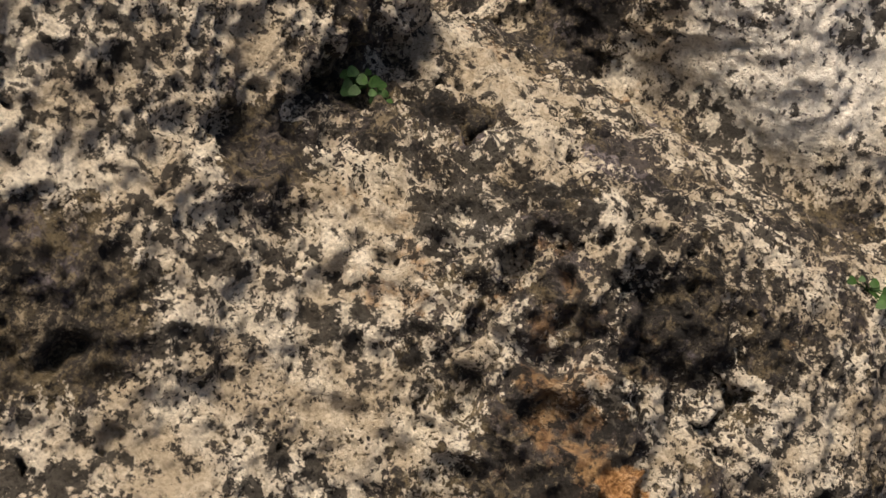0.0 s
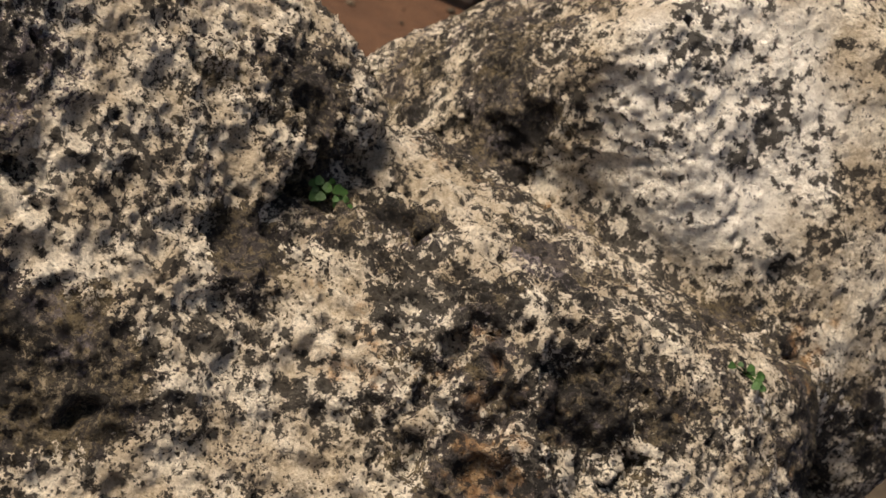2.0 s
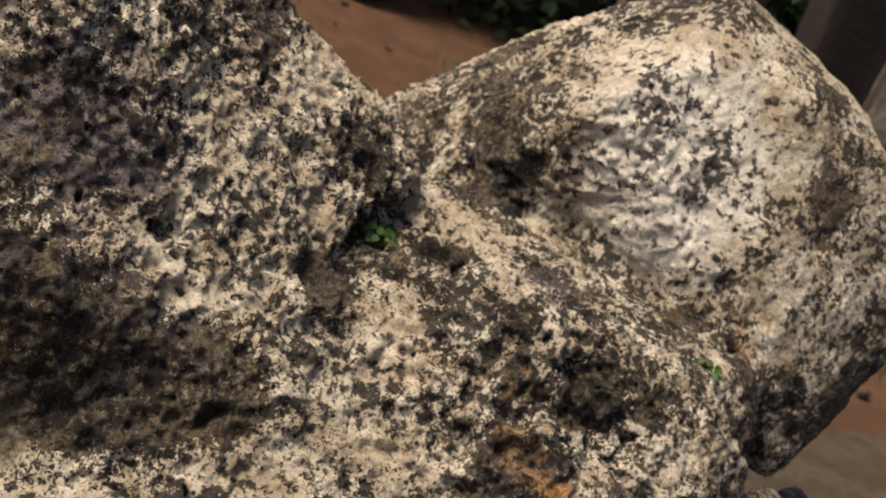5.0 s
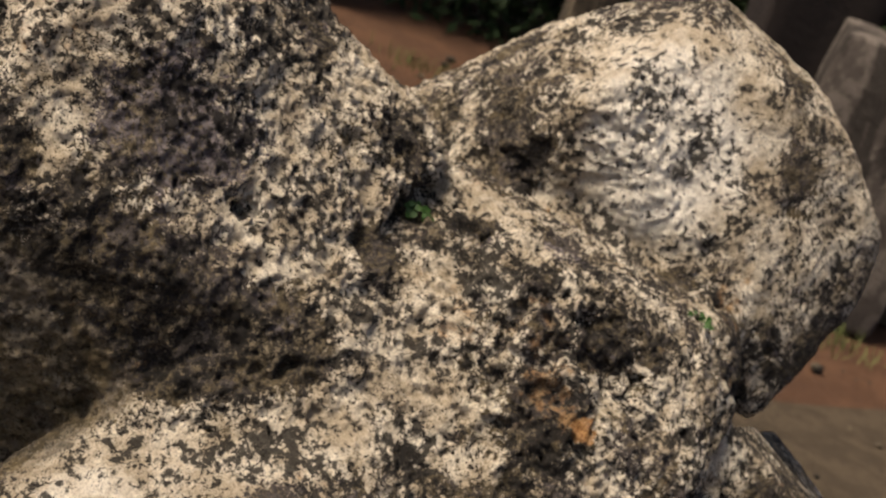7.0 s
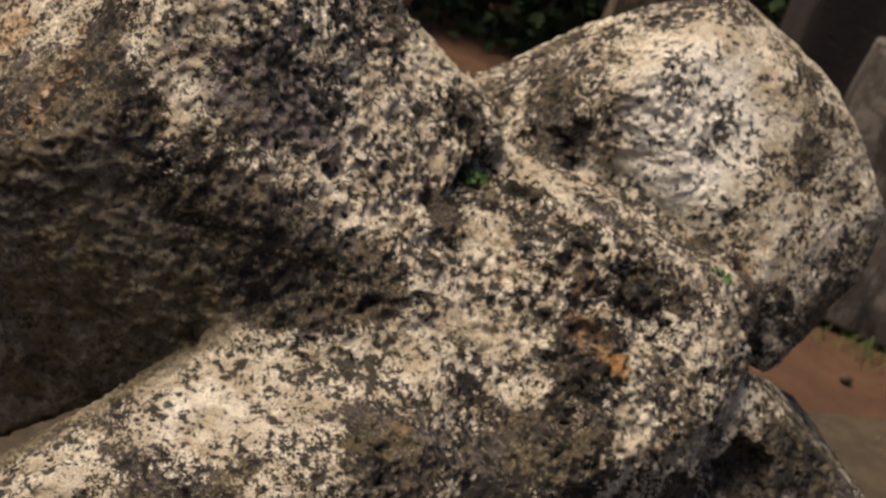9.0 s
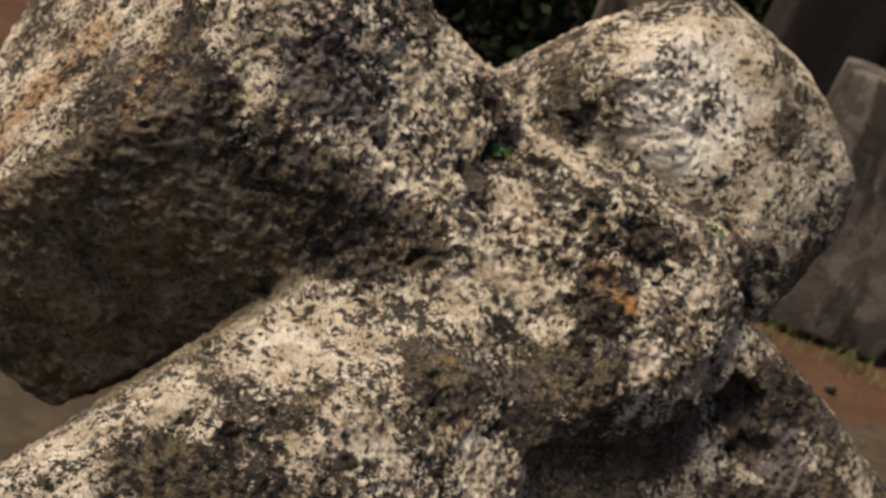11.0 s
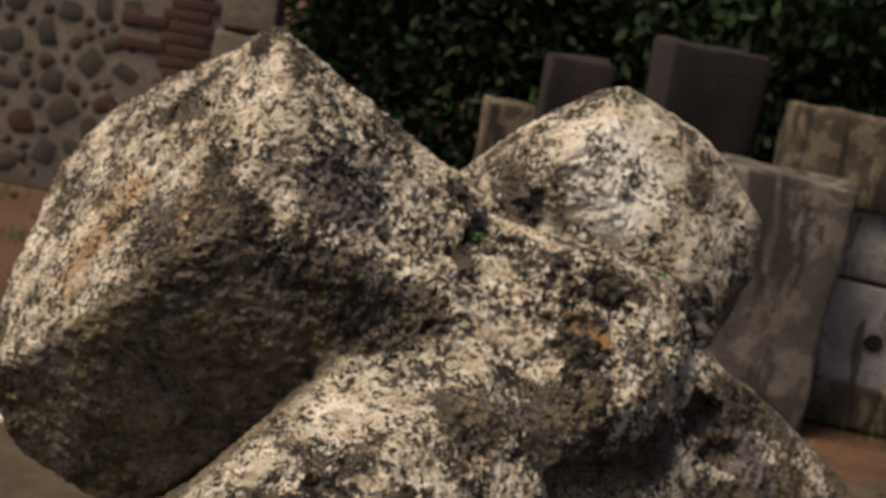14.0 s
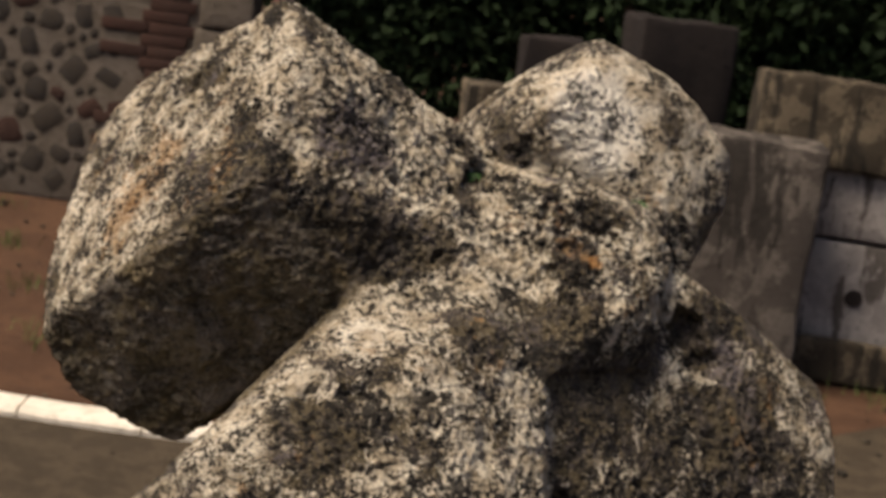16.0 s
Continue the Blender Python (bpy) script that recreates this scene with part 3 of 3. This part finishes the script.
def stone_cross():
    step = 0.0034
    d, lo = head_field(step)
    verts, quads = surface_nets(d, lo, step)
    n = normals_of(verts, quads)
    fa, fb, fc, fd = Field(3), Field(11), Field(23), Field(31)
    verts = verts + n * (0.0045 * fa.fbm(verts * 11, 3))[:, None]
    verts, quads = refine(verts, quads)
    n = normals_of(verts, quads)
    warp = verts + 0.006 * np.stack([f.fbm(verts * 60, 2, 0.6) for f in (fb, fc, fd)], 1) + 0.0022 * np.stack([f.value(verts * 240) for f in (fd, fb, fc)], 1)
    rough = 0.4 + 0.6 * np.clip(0.5 + 0.9 * fa.fbm(verts * 7 + 5, 2), 0, 1)
    calm = np.clip((verts[:, 0] - 0.10) / 0.05, 0, 1) * np.clip((verts[:, 1] - 0.13) / 0.05, 0, 1)
    rough = rough * (1 - 0.85 * calm)
    for spot, wide, more in ((0.13, 0.01, 0.01), 0.055, 1.2), ((-0.10, -0.20, -0.15), 0.07, 0.7), ((0.05, 0.05, 0.08), 0.05, 1.5):
        rough = rough * (1 + more * np.exp(-((verts - np.array(spot)) ** 2).sum(1) / wide**2))
    ridged = 1 - 2 * np.abs(fb.fbm(verts * 55, 4, 0.6))
    push = 0.0022 * ridged * rough + (1 - 0.5 * calm) * (0.0013 * fc.fbm(verts * 130, 3, 0.65) + 0.0011 * fd.value(verts * 380))
    big = fc.pits(warp / 0.05, 0.16, 0.20)
    mid = fd.pits(warp / 0.021, 0.13, 0.24)
    small = fa.pits(warp / 0.0095, 0.17, 0.36)
    push -= rough * (0.011 * np.minimum(big * 3.2, 1) + 0.009 * np.minimum(mid * 3.4, 1) + 0.0055 * np.minimum(small * 3.0, 1))
    for x, y, z, r in PITS:
        q = np.sqrt(((warp - np.array((x, y, z))) ** 2).sum(1)) / r
        push -= 1.3 * r * np.clip((1.15 - q) * 2.2, 0, 1)
    verts = verts + n * push[:, None]
    thing = empty("stone_cross", HEAD, "weathered limestone cross, pitted and crusted with cream lichen", "cross")
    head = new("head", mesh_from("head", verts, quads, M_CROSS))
    head.parent = thing
    # rough shaft that carries the head
    foot = HEAD.inverted() @ Vector((0.06, 1.42, 0))
    top = Vector((0.02, 0.02, -0.30))
    m = (HEAD.inverted().to_3x3()).to_4x4()
    bm = bmesh.new()
    rings = []
    for k in range(13):
        t = k / 12
        mid_p = foot.lerp(top, t)
        w, dd = 0.30 - 0.08 * t, 0.24 - 0.06 * t
        ring = []
        for s in range(24):
            a = 2 * math.pi * s / 24
            c, sn = math.cos(a), math.sin(a)
            r = (abs(c) ** 5 + abs(sn) ** 5) ** -0.2 * (1 + 0.05 * noise.noise((c * 2, sn * 2, t * 7)))
            ring.append(bm.verts.new(mid_p + m.to_3x3() @ Vector((c * r * w, sn * r * dd, 0))))
        rings.append(ring)
    for a, b in zip(rings, rings[1:]):
        for s in range(24):
            bm.faces.new((a[s], a[(s + 1) % 24], b[(s + 1) % 24], b[s]))
    bm.faces.new(rings[-1])
    bm.faces.new(rings[0][::-1])
    part("shaft", bm, M_CROSS, thing)
    return thing


stone_cross()


def sprout(place, lean, size, count, seed, label):
    """A small rosette of round leaves on thin stalks."""
    rng = random.Random(seed)
    thing = empty("sprout", Matrix.Translation(HEAD @ Vector(place)), label, "plant")
    for k in range(count):
        a, up = rng.uniform(0, 6.28), rng.uniform(0.1, 1.0)
        tip = Vector((math.cos(a) * (1.1 - up * 0.5), math.sin(a) * 0.5 - 0.6, up - 0.25)) * size * rng.uniform(0.6, 1.0) + Vector(lean)
        r = size * rng.uniform(0.12, 0.2)
        face = Vector((rng.uniform(-0.5, 0.5), -1.0, rng.uniform(0.2, 1.0))).normalized()
        turn = face.to_track_quat("Z", "Y").to_matrix()
        bm = bmesh.new()
        mid = bm.verts.new(tip - face * r * 0.15)
        rim = []
        for s in range(10):
            t = s * math.pi / 5
            q = r * (1 + 0.16 * math.cos(3 * t))
            rim.append(bm.verts.new(tip + turn @ Vector((math.cos(t) * q, math.sin(t) * q, 0.06 * r * math.sin(2 * t)))))
        for s in range(10):
            bm.faces.new((mid, rim[s], rim[(s + 1) % 10]))
        stalk = []
        for p, w in ((Vector((0, 0.002, 0)), 0.0005), (tip * 0.5 + Vector((0, 0, 0.001)), 0.0004), (tip - face * r * 0.2, 0.0003)):
            stalk.append([bm.verts.new(p + Vector((math.cos(s * 2.1) * w, 0, math.sin(s * 2.1) * w))) for s in range(3)])
        for u, v in zip(stalk, stalk[1:]):
            for s in range(3):
                bm.faces.new((u[s], u[(s + 1) % 3], v[(s + 1) % 3], v[s]))
        for f in bm.faces:
            f.smooth = True
        part("leaf", bm, M_SPROUT, thing)


sprout((0.035, 0.062, 0.077), (0, 0, 0), 0.011, 34, 3, "small green clover-like sprout in a hollow of the cross")
sprout((0.219, 0.092, 0.049), (0, 0, 0), 0.010, 9, 8, "tiny green tuft in a crack of the cross")


# ---- ground ----
def court_edge(x):
    """The line where the gravel court meets the red soil."""
    return 4.48 + 0.15 * (x + 1.0) ** 2 if x > -1 else 4.48 + 0.08 * (x + 1.0) ** 2


def ground():
    bm = bmesh.new()
    xs = [-600, -100, -30, -12] + [-8 + 0.25 * k for k in range(65)] + [12, 30, 100, 600]
    ys = [-600, -100, -30, -10] + [-4 + 0.25 * k for k in range(73)] + [20, 40, 100, 600]
    grid = [[bm.verts.new((x, y, 0.02 * noise.noise((x * 0.9, y * 0.9, 3)) - 0.02 if abs(x) < 8 and abs(y) < 14 else -0.02)) for y in ys] for x in xs]
    for a, b in zip(grid, grid[1:]):
        for k in range(len(ys) - 1):
            bm.faces.new((a[k], b[k], b[k + 1], a[k + 1]))
    tagged(part("ground", bm, M_SOIL), "dry reddish brown bare soil ground", "ground", kind="structure")


def gravel_court():
    bm = bmesh.new()
    xs = [-5 + 0.2 * k for k in range(46)]
    ys = [0.0, 0.12, 0.25, 0.4, 0.55, 0.7, 0.8, 0.88, 0.94, 0.98, 1.0]
    grid = []
    for x in xs:
        e = court_edge(x)
        grid.append([bm.verts.new((x, -3 + (e + 3) * v, 0.012 + 0.004 * noise.noise((x * 2, v * 14, 0)))) for v in ys])
    for a, b in zip(grid, grid[1:]):
        for k in range(len(ys) - 1):
            bm.faces.new((a[k], b[k], b[k + 1], a[k + 1]))
    low = [[bm.verts.new((g[k].co.x, g[k].co.y, -0.05)) for g in grid] for k in (0, -1)]
    for row, k in zip(low, (0, -1)):
        for n in range(len(grid) - 1):
            bm.faces.new((grid[n][k], grid[n + 1][k], row[n + 1], row[n]))
    tagged(part("pavement", bm, M_GRAVEL), "grey-brown fine gravel court with a curved edge", "pavement", kind="structure")


def kerb():
    thing = empty("kerb", pose(0, 0, 0), "curved pale stone kerb round the gravel court", "kerb", kind="structure")
    x = -4.6
    while x < 0.3:
        w = 0.42 + 0.1 * random.random()
        bm = bmesh.new()
        cuts = []
        for k in range(4):
            u = x + (w - 0.008) * k / 3
            e = court_edge(u) + 0.004
            h = 0.04 + 0.006 * random.random()
            cuts.append([bm.verts.new(c) for c in ((u, e, -0.05), (u, e, h - 0.015), (u, e + 0.015, h), (u, e + 0.13, h), (u, e + 0.15, h - 0.02), (u, e + 0.15, -0.05))])
        for a, b in zip(cuts, cuts[1:]):
            for k in range(6):
                bm.faces.new((a[k], a[(k + 1) % 6], b[(k + 1) % 6], b[k]))
        bm.faces.new(cuts[0][::-1])
        bm.faces.new(cuts[-1])
        part("kerb_stone", bm, M_KERB, thing)
        x += w


ground()
gravel_court()
kerb()


# ---- rubble wall with brick quoins ----
def lump(seed, flat=0.5):
    """A rounded field stone of about one metre across, to be scaled; flat towards y."""
    bm = bmesh.new()
    bmesh.ops.create_cube(bm, size=1.0)
    bmesh.ops.subdivide_edges(bm, edges=bm.edges, cuts=1, use_grid_fill=True)
    for v in bm.verts:
        v.co = v.co.lerp(v.co.normalized() * 0.62, 0.62)
        v.co *= 1 + 0.45 * noise.noise(v.co * 2.2 + Vector((seed * 7.1, seed, 0)))
        v.co.y *= flat
    me = bpy.data.meshes.new("stone")
    bm.to_mesh(me)
    bm.free()
    me.polygons.foreach_set("use_smooth", [True] * len(me.polygons))
    return me


def slab_box(w, d, h, chip=0.0, cuts=3, seed=0, lean=0.0):
    """A worn block of stone, its base at z = 0, with uneven faces and softened edges."""
    bm = bmesh.new()
    bmesh.ops.create_cube(bm, size=1.0)
    bmesh.ops.scale(bm, vec=(w, d, h), verts=bm.verts)
    bmesh.ops.bevel(bm, geom=list(bm.edges), offset=min(w, d, h) * 0.06, segments=2, profile=0.6, affect="EDGES")
    bmesh.ops.subdivide_edges(bm, edges=[e for e in bm.edges if e.calc_length() > 0.12], cuts=cuts, use_grid_fill=True)
    for v in bm.verts:
        p = v.co * 5 + Vector((seed * 3.3, seed * 1.7, 0))
        v.co += chip * Vector((noise.noise(p), noise.noise(p + Vector((9, 0, 0))), noise.noise(p + Vector((0, 9, 0)))))
        v.co.z += h / 2
        v.co.x += lean * v.co.z
    for f in bm.faces:
        f.smooth = True
    return bm


def rubble_wall():
    y0, x0, x1, top = 8.12, -6.2, -1.30, 2.6
    wall = empty("wall_north", pose(0, 0, 0), "old rubble stone wall with red brick quoins", "wall", kind="structure")
    bm = slab_box(x1 - x0, 0.5, top, 0.015, 7, 2)
    core = part("core", bm, M_MORTAR, wall)
    core.location = ((x0 + x1) / 2, y0 + 0.25, -0.03)
    kinds = [lump(k) for k in range(8)]
    for k, me in enumerate(kinds):
        me.materials.append(M_BRICK if k == 6 else M_RUBBLE)
    rng = random.Random(5)
    placed = []
    for k in range(9000):
        big = 0.075 if k < 500 else 0.055 if k < 3000 else 0.034
        r = big * rng.uniform(0.75, 1.15)
        x, z = rng.uniform(-3.6, -1.96), rng.uniform(0.08, 2.0)
        if len(placed) < 295 and all((x - a) ** 2 + (z - b) ** 2 > (r + c + 0.010) ** 2 for a, b, c in placed):
            placed.append((x, z, r))
            ob = new("stone", rng.choice(kinds))
            ob.parent = wall
            ob.location = (x, y0 + 0.004, z)
            ob.rotation_euler = (0, rng.uniform(-3, 3), 0)
            ob.scale = (2.0 * r, 0.034, 1.7 * r * rng.uniform(0.75, 1.1))
    # brick courses that tie the corner
    brick = slab_box(0.26, 0.12, 0.062, 0.004, 1, 1)
    me = bpy.data.meshes.new("brick")
    brick.to_mesh(me)
    brick.free()
    me.materials.append(M_BRICK)
    z, n = 0.0, 0
    while z < 2.2:
        toothed = (n // 4) % 2
        for k in range(3 if z > 1.3 else 2 if toothed and n % 2 else 1):
            ob = new("brick", me)
            ob.parent = wall
            ob.location = (-1.72 - 0.27 * k + 0.04 * (n % 2) - 0.02, y0 + 0.045, z)
            ob.rotation_euler = (0, rng.uniform(-0.02, 0.02), 0)
        z, n = z + 0.068, n + 1
    quoin = slab_box(0.3, 0.3, 0.34, 0.012, 2, 4)
    me = bpy.data.meshes.new("quoin")
    quoin.to_mesh(me)
    quoin.free()
    me.materials.append(M_MORTAR)
    for k in range(6):
        ob = new("quoin", me)
        ob.parent = wall
        ob.location = (-1.42 + 0.03 * (k % 2), y0 + 0.11, 0.02 + 0.36 * k)


rubble_wall()


# ---- old blocks and slabs ----
def stone_thing(name, m, size, material, label, category, chip=0.026, lean=0.0, seed=1):
    ob = part(name, slab_box(*size, chip, 5, seed, lean), material)
    ob.matrix_world = m
    return tagged(ob, label, category)


stone_thing("stone_slab", pose(1.33, 6.36, 0, 0, 0, -4), (0.60, 0.34, 1.10), M_SLAB, "upright grey weathered stone slab with dark streaks", "slab", seed=2)
stone_thing("stone_block", pose(1.68, 6.62, 0.98, 0, 1, -5), (0.68, 0.34, 0.40), M_BLOCK, "lichen-brown squared stone block resting on slabs", "stone block", seed=3)
stone_thing("stone_pillar", pose(1.04, 7.35, 0, 0, 0, 10), (0.50, 0.40, 1.53), M_PILLAR, "tall dark brown weathered stone pillar", "pillar", seed=4)
stone_thing("stone_post", pose(0.10, 6.62, 0, 0, 0, 8), (0.20, 0.25, 1.14), M_BLOCK, "narrow pale brown squared stone post", "stone block", seed=5)
stone_thing("stone_pillar", pose(0.44, 7.75, 0, 0, 0, 5), (0.34, 0.3, 1.33), M_PILLAR, "shorter dark brown stone pillar", "pillar", seed=6)


def holed_slab():
    thing = empty("tomb_slab", pose(1.97, 6.58, 0.0, 0, 0, -5), "pale grey marble slab with a round hole", "slab")
    part("lower_panel", slab_box(0.60, 0.22, 0.655, 0.006, 5, 7), M_PALE, thing)
    upper = part("upper_panel", slab_box(0.64, 0.23, 0.32, 0.008, 4, 9), M_PALE, thing)
    upper.location = (0.02, 0, 0.667)
    strip = part("side_strip", slab_box(0.075, 0.20, 0.64, 0.006, 3, 11), M_PALE, thing)
    strip.location = (-0.345, 0.01, 0)
    # solid dark block added for the shade inside an opening
    niche = part("niche_block", slab_box(0.13, 0.16, 0.30, 0.008, 3, 12), M_PILLAR, thing, "dark block standing in for the shade of an opening")
    niche.location = (-0.37, 0.04, 0.645)
    # flat dark disc that paints the shade of the round hole, nothing is cut
    bm = bmesh.new()
    bmesh.ops.create_cone(bm, cap_ends=True, segments=24, radius1=0.045, radius2=0.04, depth=0.02, matrix=Matrix.Translation((-0.04, -0.112, 0.40)) @ Matrix.Rotation(radians(90), 4, "X"))
    part("hole", bm, M_PILLAR, thing, "dark disc painted as the shade of a round hole")
    bm = slab_box(0.7, 0.34, 0.2, 0.008, 3, 8)
    part("base", bm, M_BLOCK, thing, "rough brown base course")


holed_slab()


# ---- trees and undergrowth behind ----
def tree(x, y, height, spread, seed, low):
    rng = np.random.RandomState(seed)
    thing = empty("tree", pose(x, y, -0.02), "dense dark green broadleaf tree behind the ruins", "tree", "trees behind the ruins")
    bm = bmesh.new()
    pts = [(Vector((0, 0, 0)), 0.16), (Vector((0.05, 0, height * 0.3)), 0.12), (Vector((-0.03, 0.05, height * 0.6)), 0.08), (Vector((0, 0, height * 0.9)), 0.03)]
    limbs = [pts]
    for k in range(7):
        a, z = rng.uniform(0, 6.28), height * rng.uniform(0.2, 0.75)
        e = Vector((math.cos(a) * spread * 0.8, math.sin(a) * spread * 0.8, z + height * 0.15))
        limbs.append([(Vector((0, 0, z)), 0.06), (Vector((e.x * 0.5, e.y * 0.5, z + height * 0.05)), 0.04), (e, 0.012)])
    for limb in limbs:
        rings = []
        for p, r in limb:
            rings.append([bm.verts.new(p + Vector((math.cos(t * math.pi / 4) * r, math.sin(t * math.pi / 4) * r, 0))) for t in range(8)])
        for a, b in zip(rings, rings[1:]):
            for t in range(8):
                bm.faces.new((a[t], a[(t + 1) % 8], b[(t + 1) % 8], b[t]))
    part("trunk", bm, M_BARK, thing)
    clumps, per = 170, 100
    c = rng.normal(size=(clumps, 3))
    c /= np.linalg.norm(c, axis=1, keepdims=True)
    c *= rng.uniform(0.35, 1.0, (clumps, 1)) ** 0.5
    c = c * (spread, spread, (height - low) / 2) + (0, 0, (height + low) / 2)
    at = np.repeat(c, per, 0) + rng.normal(size=(clumps * per, 3)) * spread * 0.12
    n = len(at)
    u = rng.normal(size=(n, 3))
    u /= np.linalg.norm(u, axis=1, keepdims=True)
    v = np.cross(u, rng.normal(size=(n, 3)))
    v /= np.linalg.norm(v, axis=1, keepdims=True)
    s = rng.uniform(0.03, 0.065, (n, 1))
    verts = np.stack([at - u * s, at + v * s * 0.5, at + u * s, at - v * s * 0.5], 1).reshape(-1, 3)
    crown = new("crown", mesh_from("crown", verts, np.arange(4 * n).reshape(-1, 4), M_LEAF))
    crown.parent = thing


for k, (x, y, h, sp, low) in enumerate([(-0.6, 10.2, 4.6, 1.5, 0.5), (1.3, 9.6, 5.0, 1.6, 0.3), (3.4, 9.4, 4.8, 1.6, 0.3), (5.4, 9.8, 5.0, 1.7, 0.4),
                                       (0.2, 12.2, 6.5, 2.0, 0.4), (2.6, 12.0, 6.8, 2.1, 0.4), (5.0, 12.4, 6.5, 2.1, 0.4), (-2.8, 11.6, 6.0, 1.9, 0.8)]):
    tree(x, y, h, sp, 40 + k, low)


def hedge():
    """Dense undergrowth that closes the view under the trees."""
    rng = np.random.RandomState(77)
    n = 70000
    at = np.stack([rng.uniform(-1.2, 8, n), rng.uniform(8.7, 9.7, n), rng.uniform(0, 1, n) ** 0.8 * 2.4], 1)
    at[:, 1] += 0.25 * np.sin(at[:, 0] * 2.1) + 0.15 * at[:, 2]
    at[:, 2] *= 0.85 + 0.2 * np.sin(at[:, 0] * 1.3 + 1)
    u = rng.normal(size=(n, 3))
    u /= np.linalg.norm(u, axis=1, keepdims=True)
    v = np.cross(u, rng.normal(size=(n, 3)))
    v /= np.linalg.norm(v, axis=1, keepdims=True)
    s = rng.uniform(0.03, 0.06, (n, 1))
    verts = np.stack([at - u * s, at + v * s * 0.5, at + u * s, at - v * s * 0.5], 1).reshape(-1, 3)
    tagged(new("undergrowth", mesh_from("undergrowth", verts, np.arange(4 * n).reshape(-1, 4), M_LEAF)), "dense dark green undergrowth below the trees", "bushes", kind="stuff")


hedge()


def grass():
    """Thin tufts where the soil is not trodden."""
    rng = np.random.RandomState(12)
    spots = [(-1.75, 6.2), (-2.2, 6.9), (-1.5, 5.5), (1.5, 6.05), (1.2, 6.1), (2.1, 6.3), (-2.6, 7.8), (-1.9, 7.95), (0.1, 6.4), (-0.6, 7.6)]
    blades, faces = [], []
    for x, y in spots:
        for k in range(70):
            p = np.array((x, y, -0.02)) + np.append(rng.normal(size=2) * 0.09, 0)
            lean, w = np.append(rng.normal(size=2) * 0.02, 0), np.append(rng.normal(size=2), 0)
            w *= 0.003 / (np.linalg.norm(w) + 1e-6)
            h = np.array((0, 0, rng.uniform(0.03, 0.08)))
            n = len(blades)
            blades += [p - w, p + w, p + w * 0.5 + lean + h, p - w * 0.5 + lean + h]
            faces.append((n, n + 1, n + 2, n + 3))
    tagged(new("grass", mesh_from("grass", np.array(blades), np.array(faces), M_GRASS)), "sparse green and dry grass tufts on soil", "grass", kind="stuff")


grass()


def pebbles():
    """Loose small stones on the soil and the court."""
    rng = random.Random(21)
    bm = bmesh.new()
    for k in range(420):
        x, y = rng.uniform(-3, 3.2), rng.uniform(3.2, 8.0)
        r = 0.006 + 0.022 * rng.random() ** 3
        m = Matrix.Translation((x, y, (0.014 if y < court_edge(x) - 0.1 else -0.01) + r * 0.3)) @ Matrix.Rotation(rng.uniform(0, 6), 4, "Z") @ Matrix.Diagonal((r * 1.3, r, r * 0.7, 1))
        bmesh.ops.create_icosphere(bm, subdivisions=1, radius=1.0, matrix=m)
    tagged(part("pebbles", bm, M_BLOCK), "scattered small brown pebbles on the ground", "pebbles", kind="stuff")


pebbles()
